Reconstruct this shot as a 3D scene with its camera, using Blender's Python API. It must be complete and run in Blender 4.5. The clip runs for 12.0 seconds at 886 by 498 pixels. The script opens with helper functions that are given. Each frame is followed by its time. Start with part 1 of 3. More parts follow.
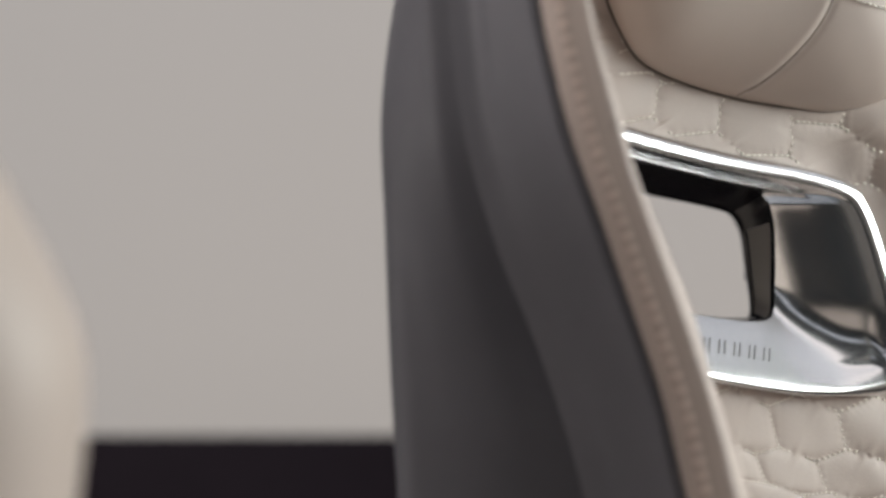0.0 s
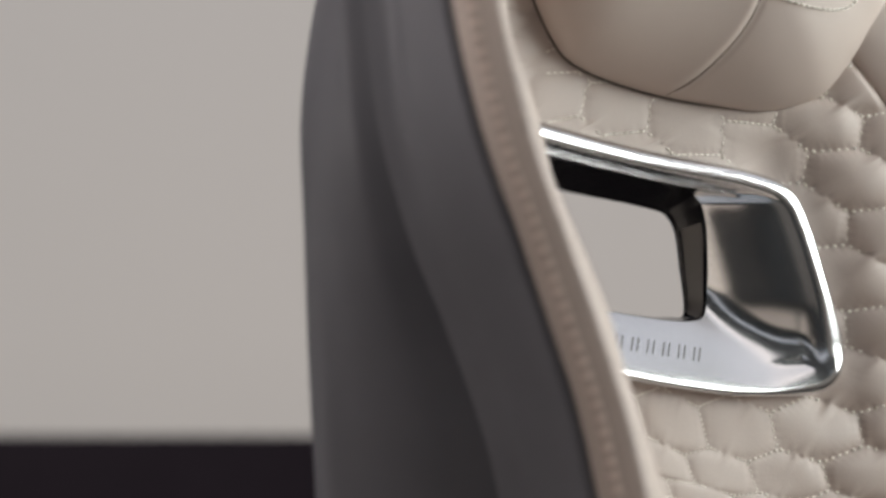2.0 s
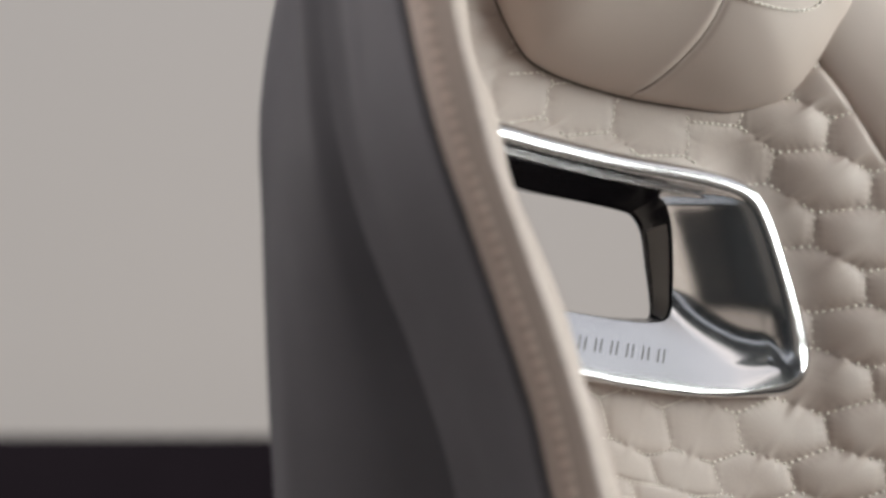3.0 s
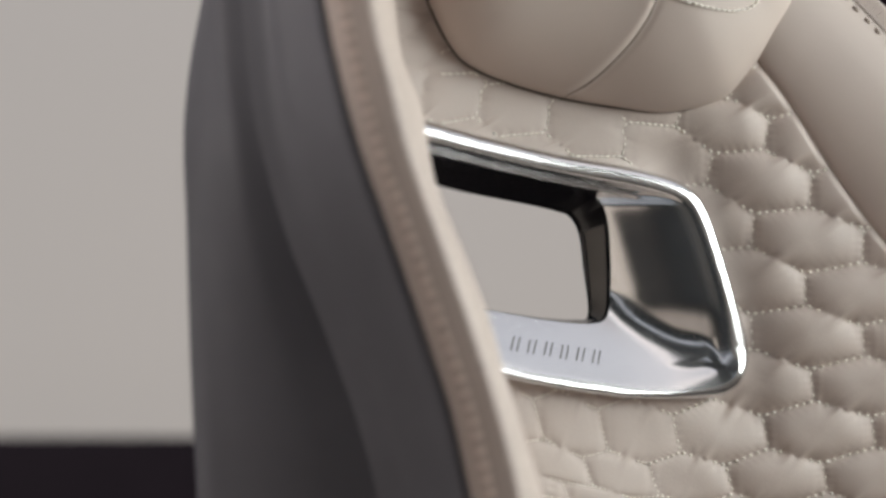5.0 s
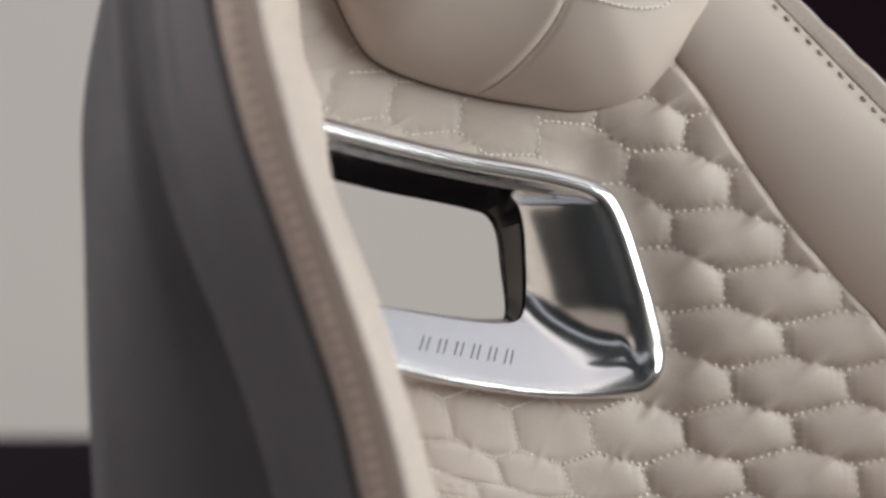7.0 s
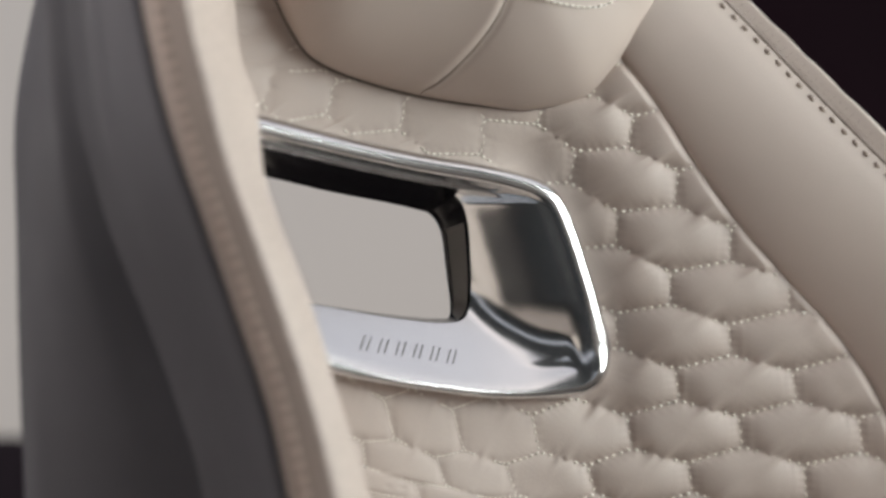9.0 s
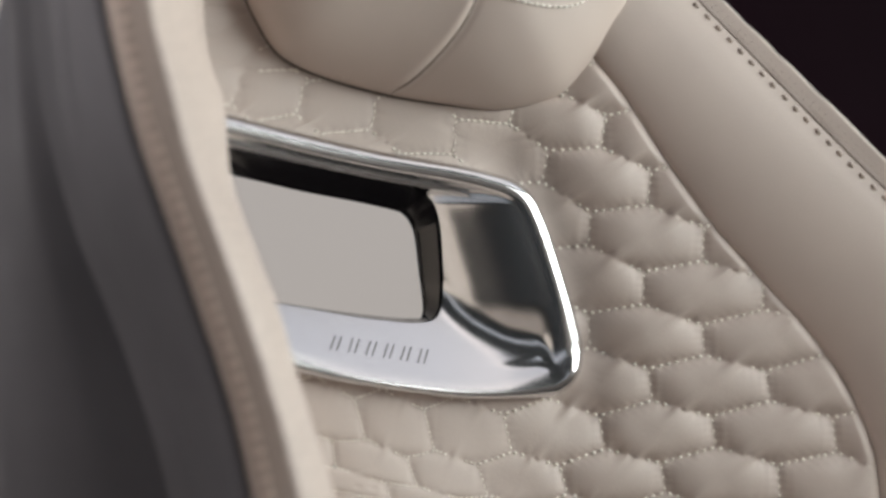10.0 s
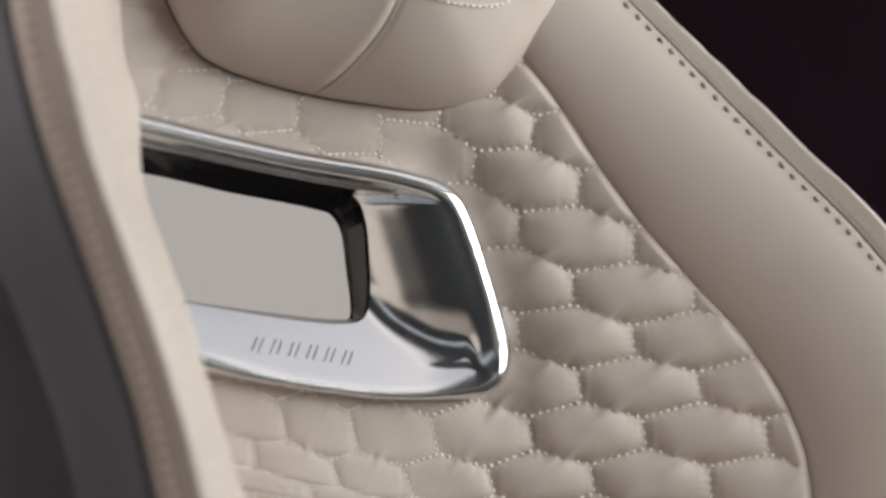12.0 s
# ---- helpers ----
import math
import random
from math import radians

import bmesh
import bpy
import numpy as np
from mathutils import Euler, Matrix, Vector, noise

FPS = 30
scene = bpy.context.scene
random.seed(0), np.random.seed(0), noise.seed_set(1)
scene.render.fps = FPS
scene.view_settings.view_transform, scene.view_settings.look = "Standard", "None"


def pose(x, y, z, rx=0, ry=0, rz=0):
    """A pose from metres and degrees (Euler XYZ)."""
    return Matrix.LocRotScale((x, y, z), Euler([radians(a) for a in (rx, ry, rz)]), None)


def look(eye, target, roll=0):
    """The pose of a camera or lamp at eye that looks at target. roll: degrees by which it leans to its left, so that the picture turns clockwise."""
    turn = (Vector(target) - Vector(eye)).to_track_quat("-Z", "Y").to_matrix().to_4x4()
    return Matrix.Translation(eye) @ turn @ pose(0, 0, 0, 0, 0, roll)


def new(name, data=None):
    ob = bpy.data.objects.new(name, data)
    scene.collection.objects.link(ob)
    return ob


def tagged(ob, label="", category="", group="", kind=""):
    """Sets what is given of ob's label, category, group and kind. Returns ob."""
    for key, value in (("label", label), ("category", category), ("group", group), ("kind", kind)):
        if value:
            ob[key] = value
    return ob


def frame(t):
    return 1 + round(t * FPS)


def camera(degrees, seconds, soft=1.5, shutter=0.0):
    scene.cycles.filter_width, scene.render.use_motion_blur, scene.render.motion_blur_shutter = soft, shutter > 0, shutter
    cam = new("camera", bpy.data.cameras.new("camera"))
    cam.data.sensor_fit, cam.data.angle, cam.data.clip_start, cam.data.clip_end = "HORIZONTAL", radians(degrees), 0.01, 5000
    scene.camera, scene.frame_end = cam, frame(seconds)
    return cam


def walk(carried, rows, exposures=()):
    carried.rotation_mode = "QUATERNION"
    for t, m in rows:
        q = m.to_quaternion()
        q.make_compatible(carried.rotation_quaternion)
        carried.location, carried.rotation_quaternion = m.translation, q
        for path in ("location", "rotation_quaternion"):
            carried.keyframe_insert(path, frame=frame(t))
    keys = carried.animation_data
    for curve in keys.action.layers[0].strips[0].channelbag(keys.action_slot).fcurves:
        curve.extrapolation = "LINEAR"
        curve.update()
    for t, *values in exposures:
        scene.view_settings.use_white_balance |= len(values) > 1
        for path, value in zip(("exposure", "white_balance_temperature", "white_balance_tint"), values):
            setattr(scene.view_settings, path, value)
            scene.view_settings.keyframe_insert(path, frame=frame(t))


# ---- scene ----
# ---------------------------------------------------------------- camera
cam = camera(35.0, 12.0, soft=3.1)
EYE, TILT = 0.70, -4.0
BASE = pose(0, 0, EYE, TILT, 0, 0)          # seat axes: x right, y away, z up the backrest
ROWS = [
    (0.0, 0.0, 0.0, 0.0), (0.5, 0.0092, 0.0003, 0.0), (1.0, 0.0168, 0.0008, 0.0),
    (1.5, 0.0244, 0.0012, -0.0001), (2.0, 0.0338, 0.0016, -0.0001), (2.5, 0.0418, 0.0021, 0.0001),
    (3.0, 0.0510, 0.0027, 0.0004), (5.0, 0.0821, 0.0047, 0.0008), (5.5, 0.0916, 0.0053, 0.0008),
    (6.0, 0.1039, 0.0061, 0.0008), (6.5, 0.1138, 0.0070, 0.0006), (7.0, 0.1238, 0.0078, 0.0004),
    (9.0, 0.1509, 0.0099, 0.0001), (9.5, 0.1571, 0.0103, 0.0), (10.0, 0.1645, 0.0105, 0.0),
    (10.5, 0.1720, 0.0109, -0.0001), (11.0, 0.1804, 0.0114, 0.0002), (11.5, 0.1895, 0.0121, 0.0003),
    (12.0, 0.2000, 0.0130, 0.0004),
]
walk(cam, [(t, BASE @ pose(x, y, z, 90, 0, 0)) for t, x, y, z in ROWS])
cam.data.dof.use_dof = True
cam.data.dof.focus_distance = 0.682
cam.data.dof.aperture_fstop = 2.7

# ---------------------------------------------------------------- world and light
world = bpy.data.worlds.new("sky")
scene.world = world
world.use_nodes = True
sky = world.node_tree.nodes.new("ShaderNodeTexSky")
sky.sky_type, sky.sun_disc = "NISHITA", False
sky.sun_elevation, sky.sun_rotation = radians(50), radians(120)
world.node_tree.nodes["Background"].inputs["Strength"].default_value = 0.05
world.node_tree.links.new(sky.outputs["Color"], world.node_tree.nodes["Background"].inputs["Color"])
scene.view_settings.exposure = 0.0


def area(name, eye, target, w, h, power, color):
    lamp = bpy.data.lights.new(name, "AREA")
    lamp.shape, lamp.size, lamp.size_y, lamp.energy, lamp.color = "RECTANGLE", w, h, power, color
    ob = new(name, lamp)
    ob.matrix_world = look(eye, target)
    return ob


# unseen area lamps stand in for daylight; top, front and left are added fill
area("window_light", (1.49, 0.64, 1.06), (0.12, 0.66, 0.70), 1.3, 0.56, 32, (0.94, 0.985, 0.955))
area("top_fill_light", (0.62, 0.86, 1.40), (0.62, 0.861, 0.6), 1.0, 1.3, 1.85, (1.0, 0.955, 0.93))
area("front_fill_light", (0.10, -1.21, 1.17), (0.12, 0.66, 0.70), 2.3, 0.24, 1.0, (1.0, 0.93, 0.87))
area("left_fill_light", (-1.40, -0.20, 0.80), (0.0, 0.58, 0.60), 1.2, 0.60, 22.0, (1.0, 0.93, 0.90))


# ---------------------------------------------------------------- materials
def material(name, color, rough=0.5, metal=0.0, vary=0.06, scale=14.0, grain=0.0, grain_scale=900.0, spec=0.5, emit=0.0, holes=0.0):
    m = bpy.data.materials.new(name)
    m.use_nodes = True
    nt = m.node_tree
    b = nt.nodes["Principled BSDF"]
    b.inputs["Metallic"].default_value = metal
    b.inputs["Specular IOR Level"].default_value = spec
    tex = nt.nodes.new("ShaderNodeTexCoord")
    n1 = nt.nodes.new("ShaderNodeTexNoise")
    n1.inputs["Scale"].default_value, n1.inputs["Detail"].default_value = scale, 4
    nt.links.new(tex.outputs["Object"], n1.inputs["Vector"])
    ramp = nt.nodes.new("ShaderNodeMapRange")
    ramp.inputs["From Min"].default_value, ramp.inputs["From Max"].default_value = 0.3, 0.7
    ramp.inputs["To Min"].default_value, ramp.inputs["To Max"].default_value = 1 - vary, 1 + vary
    nt.links.new(n1.outputs["Fac"], ramp.inputs["Value"])
    mul = nt.nodes.new("ShaderNodeVectorMath")
    mul.operation = "SCALE"
    mul.inputs[0].default_value = color
    nt.links.new(ramp.outputs["Result"], mul.inputs["Scale"])
    nt.links.new(mul.outputs["Vector"], b.inputs["Base Color"])
    if holes:                                   # fine round perforations, so many to the metre
        dots = nt.nodes.new("ShaderNodeTexVoronoi")
        dots.inputs["Scale"].default_value, dots.inputs["Randomness"].default_value = holes, 0.9
        nt.links.new(tex.outputs["Object"], dots.inputs["Vector"])
        rim_ = nt.nodes.new("ShaderNodeMapRange")
        rim_.inputs["From Min"].default_value, rim_.inputs["From Max"].default_value = 0.26, 0.40
        rim_.inputs["To Min"].default_value, rim_.inputs["To Max"].default_value = 0.6, 1.0
        nt.links.new(dots.outputs["Distance"], rim_.inputs["Value"])
        sunk = nt.nodes.new("ShaderNodeVectorMath")
        sunk.operation = "SCALE"
        nt.links.new(mul.outputs["Vector"], sunk.inputs[0])
        nt.links.new(rim_.outputs["Result"], sunk.inputs["Scale"])
        nt.links.new(sunk.outputs["Vector"], b.inputs["Base Color"])
    n2 = nt.nodes.new("ShaderNodeTexNoise")
    n2.inputs["Scale"].default_value, n2.inputs["Detail"].default_value = scale * 6, 3
    nt.links.new(tex.outputs["Object"], n2.inputs["Vector"])
    r2 = nt.nodes.new("ShaderNodeMapRange")
    r2.inputs["To Min"].default_value, r2.inputs["To Max"].default_value = rough * 0.88, rough * 1.12
    nt.links.new(n2.outputs["Fac"], r2.inputs["Value"])
    nt.links.new(r2.outputs["Result"], b.inputs["Roughness"])
    if grain:
        v = nt.nodes.new("ShaderNodeTexVoronoi")
        v.inputs["Scale"].default_value = grain_scale
        nt.links.new(tex.outputs["Object"], v.inputs["Vector"])
        bump = nt.nodes.new("ShaderNodeBump")
        bump.inputs["Strength"].default_value, bump.inputs["Distance"].default_value = grain, 0.0004
        nt.links.new(v.outputs["Distance"], bump.inputs["Height"])
        nt.links.new(bump.outputs["Normal"], b.inputs["Normal"])
    # glow in the base colour, used where no lamp lights the surface
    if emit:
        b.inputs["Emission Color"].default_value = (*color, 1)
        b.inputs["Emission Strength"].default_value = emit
    return m


LEATHER = material("beige_leather", (0.476, 0.397, 0.350), 0.55, grain=0.10, vary=0.05)
PERFORATED = material("perforated_beige_leather", (0.476, 0.397, 0.350), 0.6, grain=0.10, vary=0.05, holes=640)
DARK_LEATHER = material("charcoal_leather", (0.129, 0.1255, 0.139), 0.62, grain=0.10, vary=0.10)
BAND = material("taupe_band_leather", (0.46, 0.38, 0.33), 0.6, grain=0.1, vary=0.06)
HOLE_THREAD = material("sunk_brown_thread", (0.35, 0.285, 0.245), 0.8, vary=0.1, scale=300)
THREAD = material("ivory_thread", (0.86, 0.82, 0.74), 0.7, vary=0.08, scale=300)
BROWN_THREAD = material("taupe_thread", (0.62, 0.50, 0.43), 0.75, vary=0.1, scale=300)
# darker brown stands in for shade between the bolster stitches
STITCH_SHADE = material("stitch_shade", (0.33, 0.26, 0.22), 0.8, vary=0.1, scale=300)
BROWN_CORD = material("dark_brown_cord", (0.12, 0.092, 0.078), 0.7, vary=0.1)
SEAM_LINE = material("brown_seam_line", (0.17, 0.13, 0.11), 0.8, vary=0.1)
PIPING = material("dark_piping", (0.07, 0.068, 0.074), 0.6, vary=0.1)
CHROME = material("satin_chrome", (0.76, 0.757, 0.762), 0.22, metal=1.0, vary=0.02, scale=40)
BLACK = material("gloss_black_trim", (0.012, 0.011, 0.013), 0.22, vary=0.1)
# lighter grey puts the black trim's reflected sheen into its colour
TRIM_SHEEN = material("grey_sheen_trim", (0.22, 0.205, 0.195), 0.35, vary=0.1)
MARK = material("engraved_mark", (0.10, 0.098, 0.095), 0.5, vary=0.05)
CARD = material("dark_door_card", (0.016, 0.011, 0.016), 0.7, spec=0.15, vary=0.15, scale=6)
PILLAR = material("dark_plum_trim", (0.0065, 0.0028, 0.0045), 0.9, spec=0.04, vary=0.15, scale=6)
# lining of unseen walls, its dark tint chosen for the chrome's reflections
LINER = material("dark_lining", (0.012, 0.0145, 0.0165), 0.8, vary=0.15, scale=5)
TRIM = material("beige_trim", (0.34, 0.295, 0.255), 0.6, vary=0.08, scale=5)
CARPET = material("dark_carpet", (0.03, 0.028, 0.027), 0.95, vary=0.2, scale=30)
# the backdrop emits its own colour in place of daylight falling on it
PALE_GLOW = material("pale_glowing_backdrop", (0.425, 0.391, 0.362), 0.9, vary=0.03, scale=1.3, emit=0.83)


# ---------------------------------------------------------------- building helpers
def spline(points, n, closed=False):
    """n points along a smooth curve through a few given ones (Catmull-Rom)."""
    p = np.array(points, float)
    m = len(p)
    if closed:
        q = np.vstack([p[-1:], p, p[:2]])
    else:
        q = np.vstack([2 * p[:1] - p[1:2], p, 2 * p[-1:] - p[-2:-1]])
    segs = m if closed else m - 1
    step = np.linalg.norm(np.diff(np.vstack([p, p[:1]]) if closed else p, axis=0), axis=1)
    at = np.r_[0, np.cumsum(step)]
    want = np.linspace(0, at[-1], n, endpoint=not closed)
    i = np.clip(np.searchsorted(at, want, "right") - 1, 0, segs - 1)
    t = ((want - at[i]) / step[i])[:, None]
    a, b, c, d = q[i], q[i + 1], q[i + 2], q[i + 3]
    return 0.5 * (2 * b + (c - a) * t + (2 * a - 5 * b + 4 * c - d) * t**2 + (3 * b - a - 3 * c + d) * t**3)


def along(z, points):
    """A smooth value at heights z from (height, value) pairs."""
    pts = sorted(points)
    zs, vs = np.array([p[0] for p in pts]), np.array([p[1] for p in pts])
    slope = np.gradient(vs, zs)
    z = np.clip(np.asarray(z, float), zs[0], zs[-1])
    i = np.clip(np.searchsorted(zs, z, "right") - 1, 0, len(zs) - 2)
    h = zs[i + 1] - zs[i]
    t = (z - zs[i]) / h
    return ((2 * t**3 - 3 * t**2 + 1) * vs[i] + (t**3 - 2 * t**2 + t) * h * slope[i]
            + (3 * t**2 - 2 * t**3) * vs[i + 1] + (t**3 - t**2) * h * slope[i + 1])


def smooth(a, b, v):
    t = np.clip((np.asarray(v, float) - a) / (b - a), 0, 1)
    return t * t * (3 - 2 * t)


def panel_depth(x, z):
    """Depth of the bucket-shaped backrest surface."""
    u = np.clip(np.asarray(x, float), 0.03, 0.45) - 0.2
    lean = 0.06 * np.clip(z, -0.16, 0.12) * smooth(0.21, 0.12, x) - 0.010 * smooth(-0.075, -0.16, z) * smooth(0.26, 0.15, x)
    return 0.6923 + 0.3479 * u - 0.8244 * u**2 + 0.9648 * u**3 + 0.0241 * np.clip(z, -0.25, 0.25) + lean


ROOT = Vector((0.16, 0.72, 0.0))
BASE_ROT, BASE_LOC = np.array(BASE.to_3x3()), np.array(BASE.translation)


def placed(v, root=ROOT):
    return np.asarray(v, float) @ BASE_ROT.T + BASE_LOC - np.array(root)


def mesh_part(name, verts, faces, mat, parent, label="", kind="", root=ROOT, flat=False, raw=False):
    me = bpy.data.meshes.new(name)
    me.from_pydata((np.asarray(verts, float) if raw else placed(verts, root)).tolist(), [], [tuple(int(i) for i in f) for f in faces])
    me.materials.append(mat)
    bm = bmesh.new()
    bm.from_mesh(me)
    bmesh.ops.recalc_face_normals(bm, faces=bm.faces)
    bm.to_mesh(me)
    bm.free()
    if not flat:
        me.polygons.foreach_set("use_smooth", [True] * len(me.polygons))
    ob = new(name, me)
    ob.parent = parent
    return tagged(ob, label=label, kind=kind)


def grid_faces(rows, cols, wrap=False):
    f = []
    for i in range(rows - 1):
        for j in range(cols if wrap else cols - 1):
            k = (j + 1) % cols
            f.append((i * cols + j, i * cols + k, (i + 1) * cols + k, (i + 1) * cols + j))
    return f


def tube(path, radius, sides=8):
    """Round cord along a path."""
    p = np.asarray(path, float)
    d = np.gradient(p, axis=0)
    d /= np.linalg.norm(d, axis=1)[:, None] + 1e-12
    side = np.cross(d, (0, 1, 0))
    side /= np.linalg.norm(side, axis=1)[:, None] + 1e-12
    up = np.cross(side, d)
    a = np.linspace(0, 2 * np.pi, sides, endpoint=False)
    ring = p[:, None] + np.broadcast_to(radius, len(p))[:, None, None] * (np.cos(a)[None, :, None] * side[:, None] + np.sin(a)[None, :, None] * up[:, None])
    return ring.reshape(-1, 3), grid_faces(len(p), sides, True)


def stitches(path, length, gap, thick, out, toward=(0, -1, 0)):
    """Short rounded thread beads laid along a path; out: a (verts, faces) pair that they are added to."""
    p = np.asarray(path, float)
    at = np.r_[0, np.cumsum(np.linalg.norm(np.diff(p, axis=0), axis=1))]
    n = max(1, int(at[-1] / (length + gap)))
    for k in range(n):
        s = (k + 0.5) * at[-1] / n + random.uniform(-0.1, 0.1) * gap
        a, b = [np.array([np.interp(s + e * length / 2, at, p[:, c]) for c in range(3)]) for e in (-1, 1)]
        d = (b - a) / (np.linalg.norm(b - a) + 1e-12)
        w = np.cross(d, toward)
        w /= np.linalg.norm(w) + 1e-12
        o = np.cross(w, d)
        m = (a + b) / 2
        base = len(out[0])
        for c, r in ((a, 0.55), (m, 1.0), (b, 0.55)):
            for ang in range(6):
                out[0].append(c + thick * r * (math.cos(ang * math.pi / 3) * w + math.sin(ang * math.pi / 3) * o))
        for i in range(2):
            for j in range(6):
                q = (j + 1) % 6
                out[1].append((base + 6 * i + j, base + 6 * i + q, base + 6 * i + 6 + q, base + 6 * i + 6 + j))
        out[1].append(tuple(base + j for j in range(5, -1, -1)))
        out[1].append(tuple(base + 12 + j for j in range(6)))


def box(name, lo, hi, mat, label, category, bevel=0.0, kind="structure"):
    bm = bmesh.new()
    bmesh.ops.create_cube(bm, size=1)
    for v in bm.verts:
        v.co = [lo[i] + (v.co[i] + 0.5) * (hi[i] - lo[i]) for i in range(3)]
    if bevel:
        bmesh.ops.bevel(bm, geom=bm.edges[:], offset=bevel, segments=4, profile=0.5, affect="EDGES")
    me = bpy.data.meshes.new(name)
    bm.to_mesh(me)
    bm.free()
    me.materials.append(mat)
    return tagged(new(name, me), label, category, kind=kind)


# ---------------------------------------------------------------- cabin round the seat
def pierced(name, across, lo, hi, gap_lo, gap_hi, mat, label, category):
    """A slab with one rectangular opening through it; across: the axis of its thickness."""
    a, b = [k for k in range(3) if k != across]
    bm = bmesh.new()
    for (a0, a1), (b0, b1) in (((lo[a], gap_lo[0]), (lo[b], hi[b])), ((gap_hi[0], hi[a]), (lo[b], hi[b])),
                               ((gap_lo[0], gap_hi[0]), (lo[b], gap_lo[1])), ((gap_lo[0], gap_hi[0]), (gap_hi[1], hi[b]))):
        made = bmesh.ops.create_cube(bm, size=1)["verts"]
        for v in made:
            at = [0, 0, 0]
            at[across] = lo[across] + (v.co[across] + 0.5) * (hi[across] - lo[across])
            at[a] = a0 + (v.co[a] + 0.5) * (a1 - a0)
            at[b] = b0 + (v.co[b] + 0.5) * (b1 - b0)
            v.co = at
    me = bpy.data.meshes.new(name)
    bm.to_mesh(me)
    bm.free()
    me.materials.append(mat)
    return tagged(new(name, me), label, category, kind="structure")


# walls and ceiling are unseen; their openings were added for the lamps
box("floor", (-1.4, -1.2, -0.05), (1.5, 1.62, 0.0), CARPET, "dark carpeted cabin floor", "floor")
pierced("wall_left", 0, (-1.45, -1.2, 0.0), (-1.4, 1.62, 1.4), (-0.86, 0.48), (0.46, 1.12), LINER, "unseen dark lined cabin side with an opening for fill light", "wall")
pierced("wall_rear", 1, (-1.45, -1.25, 0.0), (1.55, -1.2, 1.4), (-1.15, 1.02), (1.35, 1.32), LINER, "unseen dark lined wall under an opening for fill light", "wall")
pierced("wall_right", 0, (1.5, -1.2, 0.0), (1.55, 1.62, 1.4), (-0.04, 0.76), (1.32, 1.36), TRIM, "beige trimmed cabin side with a window", "wall")
pierced("ceiling", 2, (-1.45, -1.25, 1.4), (1.55, 1.62, 1.45), (0.09, 0.18), (1.15, 1.54), LINER, "unseen dark headliner with an opening for fill light", "ceiling")
box("wall_belt", (-1.4, 1.5, 0.0), (0.34, 1.52, 0.391), CARD, "dark door panel with a straight belt line", "door panel", bevel=0.008)
box("pillar", (0.335, 1.3, 0.0), (1.5, 1.42, 1.4), PILLAR, "dark plum door pillar trim", "pillar", bevel=0.01)
box("backdrop", (-2.6, 3.0, -0.5), (2.6, 3.05, 2.2), PALE_GLOW, "glowing pale grey-beige backdrop outside the window", "backdrop")
box("ground", (-60, -60, -0.16), (60, 60, -0.06), CARPET, "dark ground outside the car", "ground")

# ---------------------------------------------------------------- the seat
seat = new("car_seat")
seat.location = ROOT
tagged(seat, "beige leather bucket seat with quilted backrest and charcoal sides", "car seat")
LOW = -0.66

# outlines of the backrest, in metres (x, z)
BORDER = [(0.205, 0.165), (0.224, 0.125), (0.2394, 0.0956), (0.255, 0.0765), (0.278, 0.0431), (0.3013, 0.0121), (0.3277, -0.0165),
          (0.3543, -0.0454), (0.3721, -0.0715), (0.3839, -0.0976), (0.3897, -0.1271), (0.392, -0.2), (0.385, -0.4), (0.38, LOW)]
FRAME = [(0.0709, 0.0597), (0.1025, 0.0527), (0.1355, 0.0462), (0.1704, 0.0408), (0.1883, 0.0368), (0.2, 0.0327), (0.2085, 0.0259),
         (0.2156, 0.0117), (0.2230, -0.0104), (0.2304, -0.0353), (0.2334, -0.0498), (0.2315, -0.0616), (0.2248, -0.0690),
         (0.2130, -0.0724), (0.1774, -0.0716), (0.1513, -0.0678), (0.1212, -0.0617), (0.0949, -0.0546), (0.073, -0.0465),
         (0.058, -0.040), (0.048, -0.028), (0.0455, -0.005), (0.0455, 0.03), (0.047, 0.052), (0.053, 0.0605), (0.062, 0.0612)]
EDGE = [(0.0590, 0.0445), (0.08, 0.0418), (0.1025, 0.0380), (0.13, 0.0332), (0.150, 0.0292), (0.1585, 0.0243), (0.1625, 0.014),
        (0.164, 0.0), (0.1645, -0.02), (0.1620, -0.0325), (0.152, -0.0352), (0.132, -0.0330), (0.108, -0.0285), (0.08, -0.0225),
        (0.0630, -0.0183), (0.0580, 0.0), (0.0575, 0.025)]
HOLE = [(0.0600, 0.0352), (0.0973, 0.0275), (0.1227, 0.0229), (0.1384, 0.0195), (0.1449, 0.0169), (0.1497, 0.0086), (0.1521, -0.0081),
        (0.1543, -0.032), (0.1465, -0.0343), (0.1326, -0.0333), (0.109, -0.0293), (0.0795, -0.0235), (0.063, -0.0190), (0.0595, 0.0),
        (0.0590, 0.025)]
CENTRE = np.array((0.118, -0.003))


def inside(x, z, outline):
    """Even-odd test of many points against a closed outline."""
    x, z = np.asarray(x), np.asarray(z)
    hit = np.zeros(x.shape, bool)
    for (x0, z0), (x1, z1) in zip(outline, np.roll(outline, -1, axis=0)):
        c = ((z0 > z) != (z1 > z)) & (x < (x1 - x0) * (z - z0) / (z1 - z0 + 1e-12) + x0)
        hit ^= c
    return hit


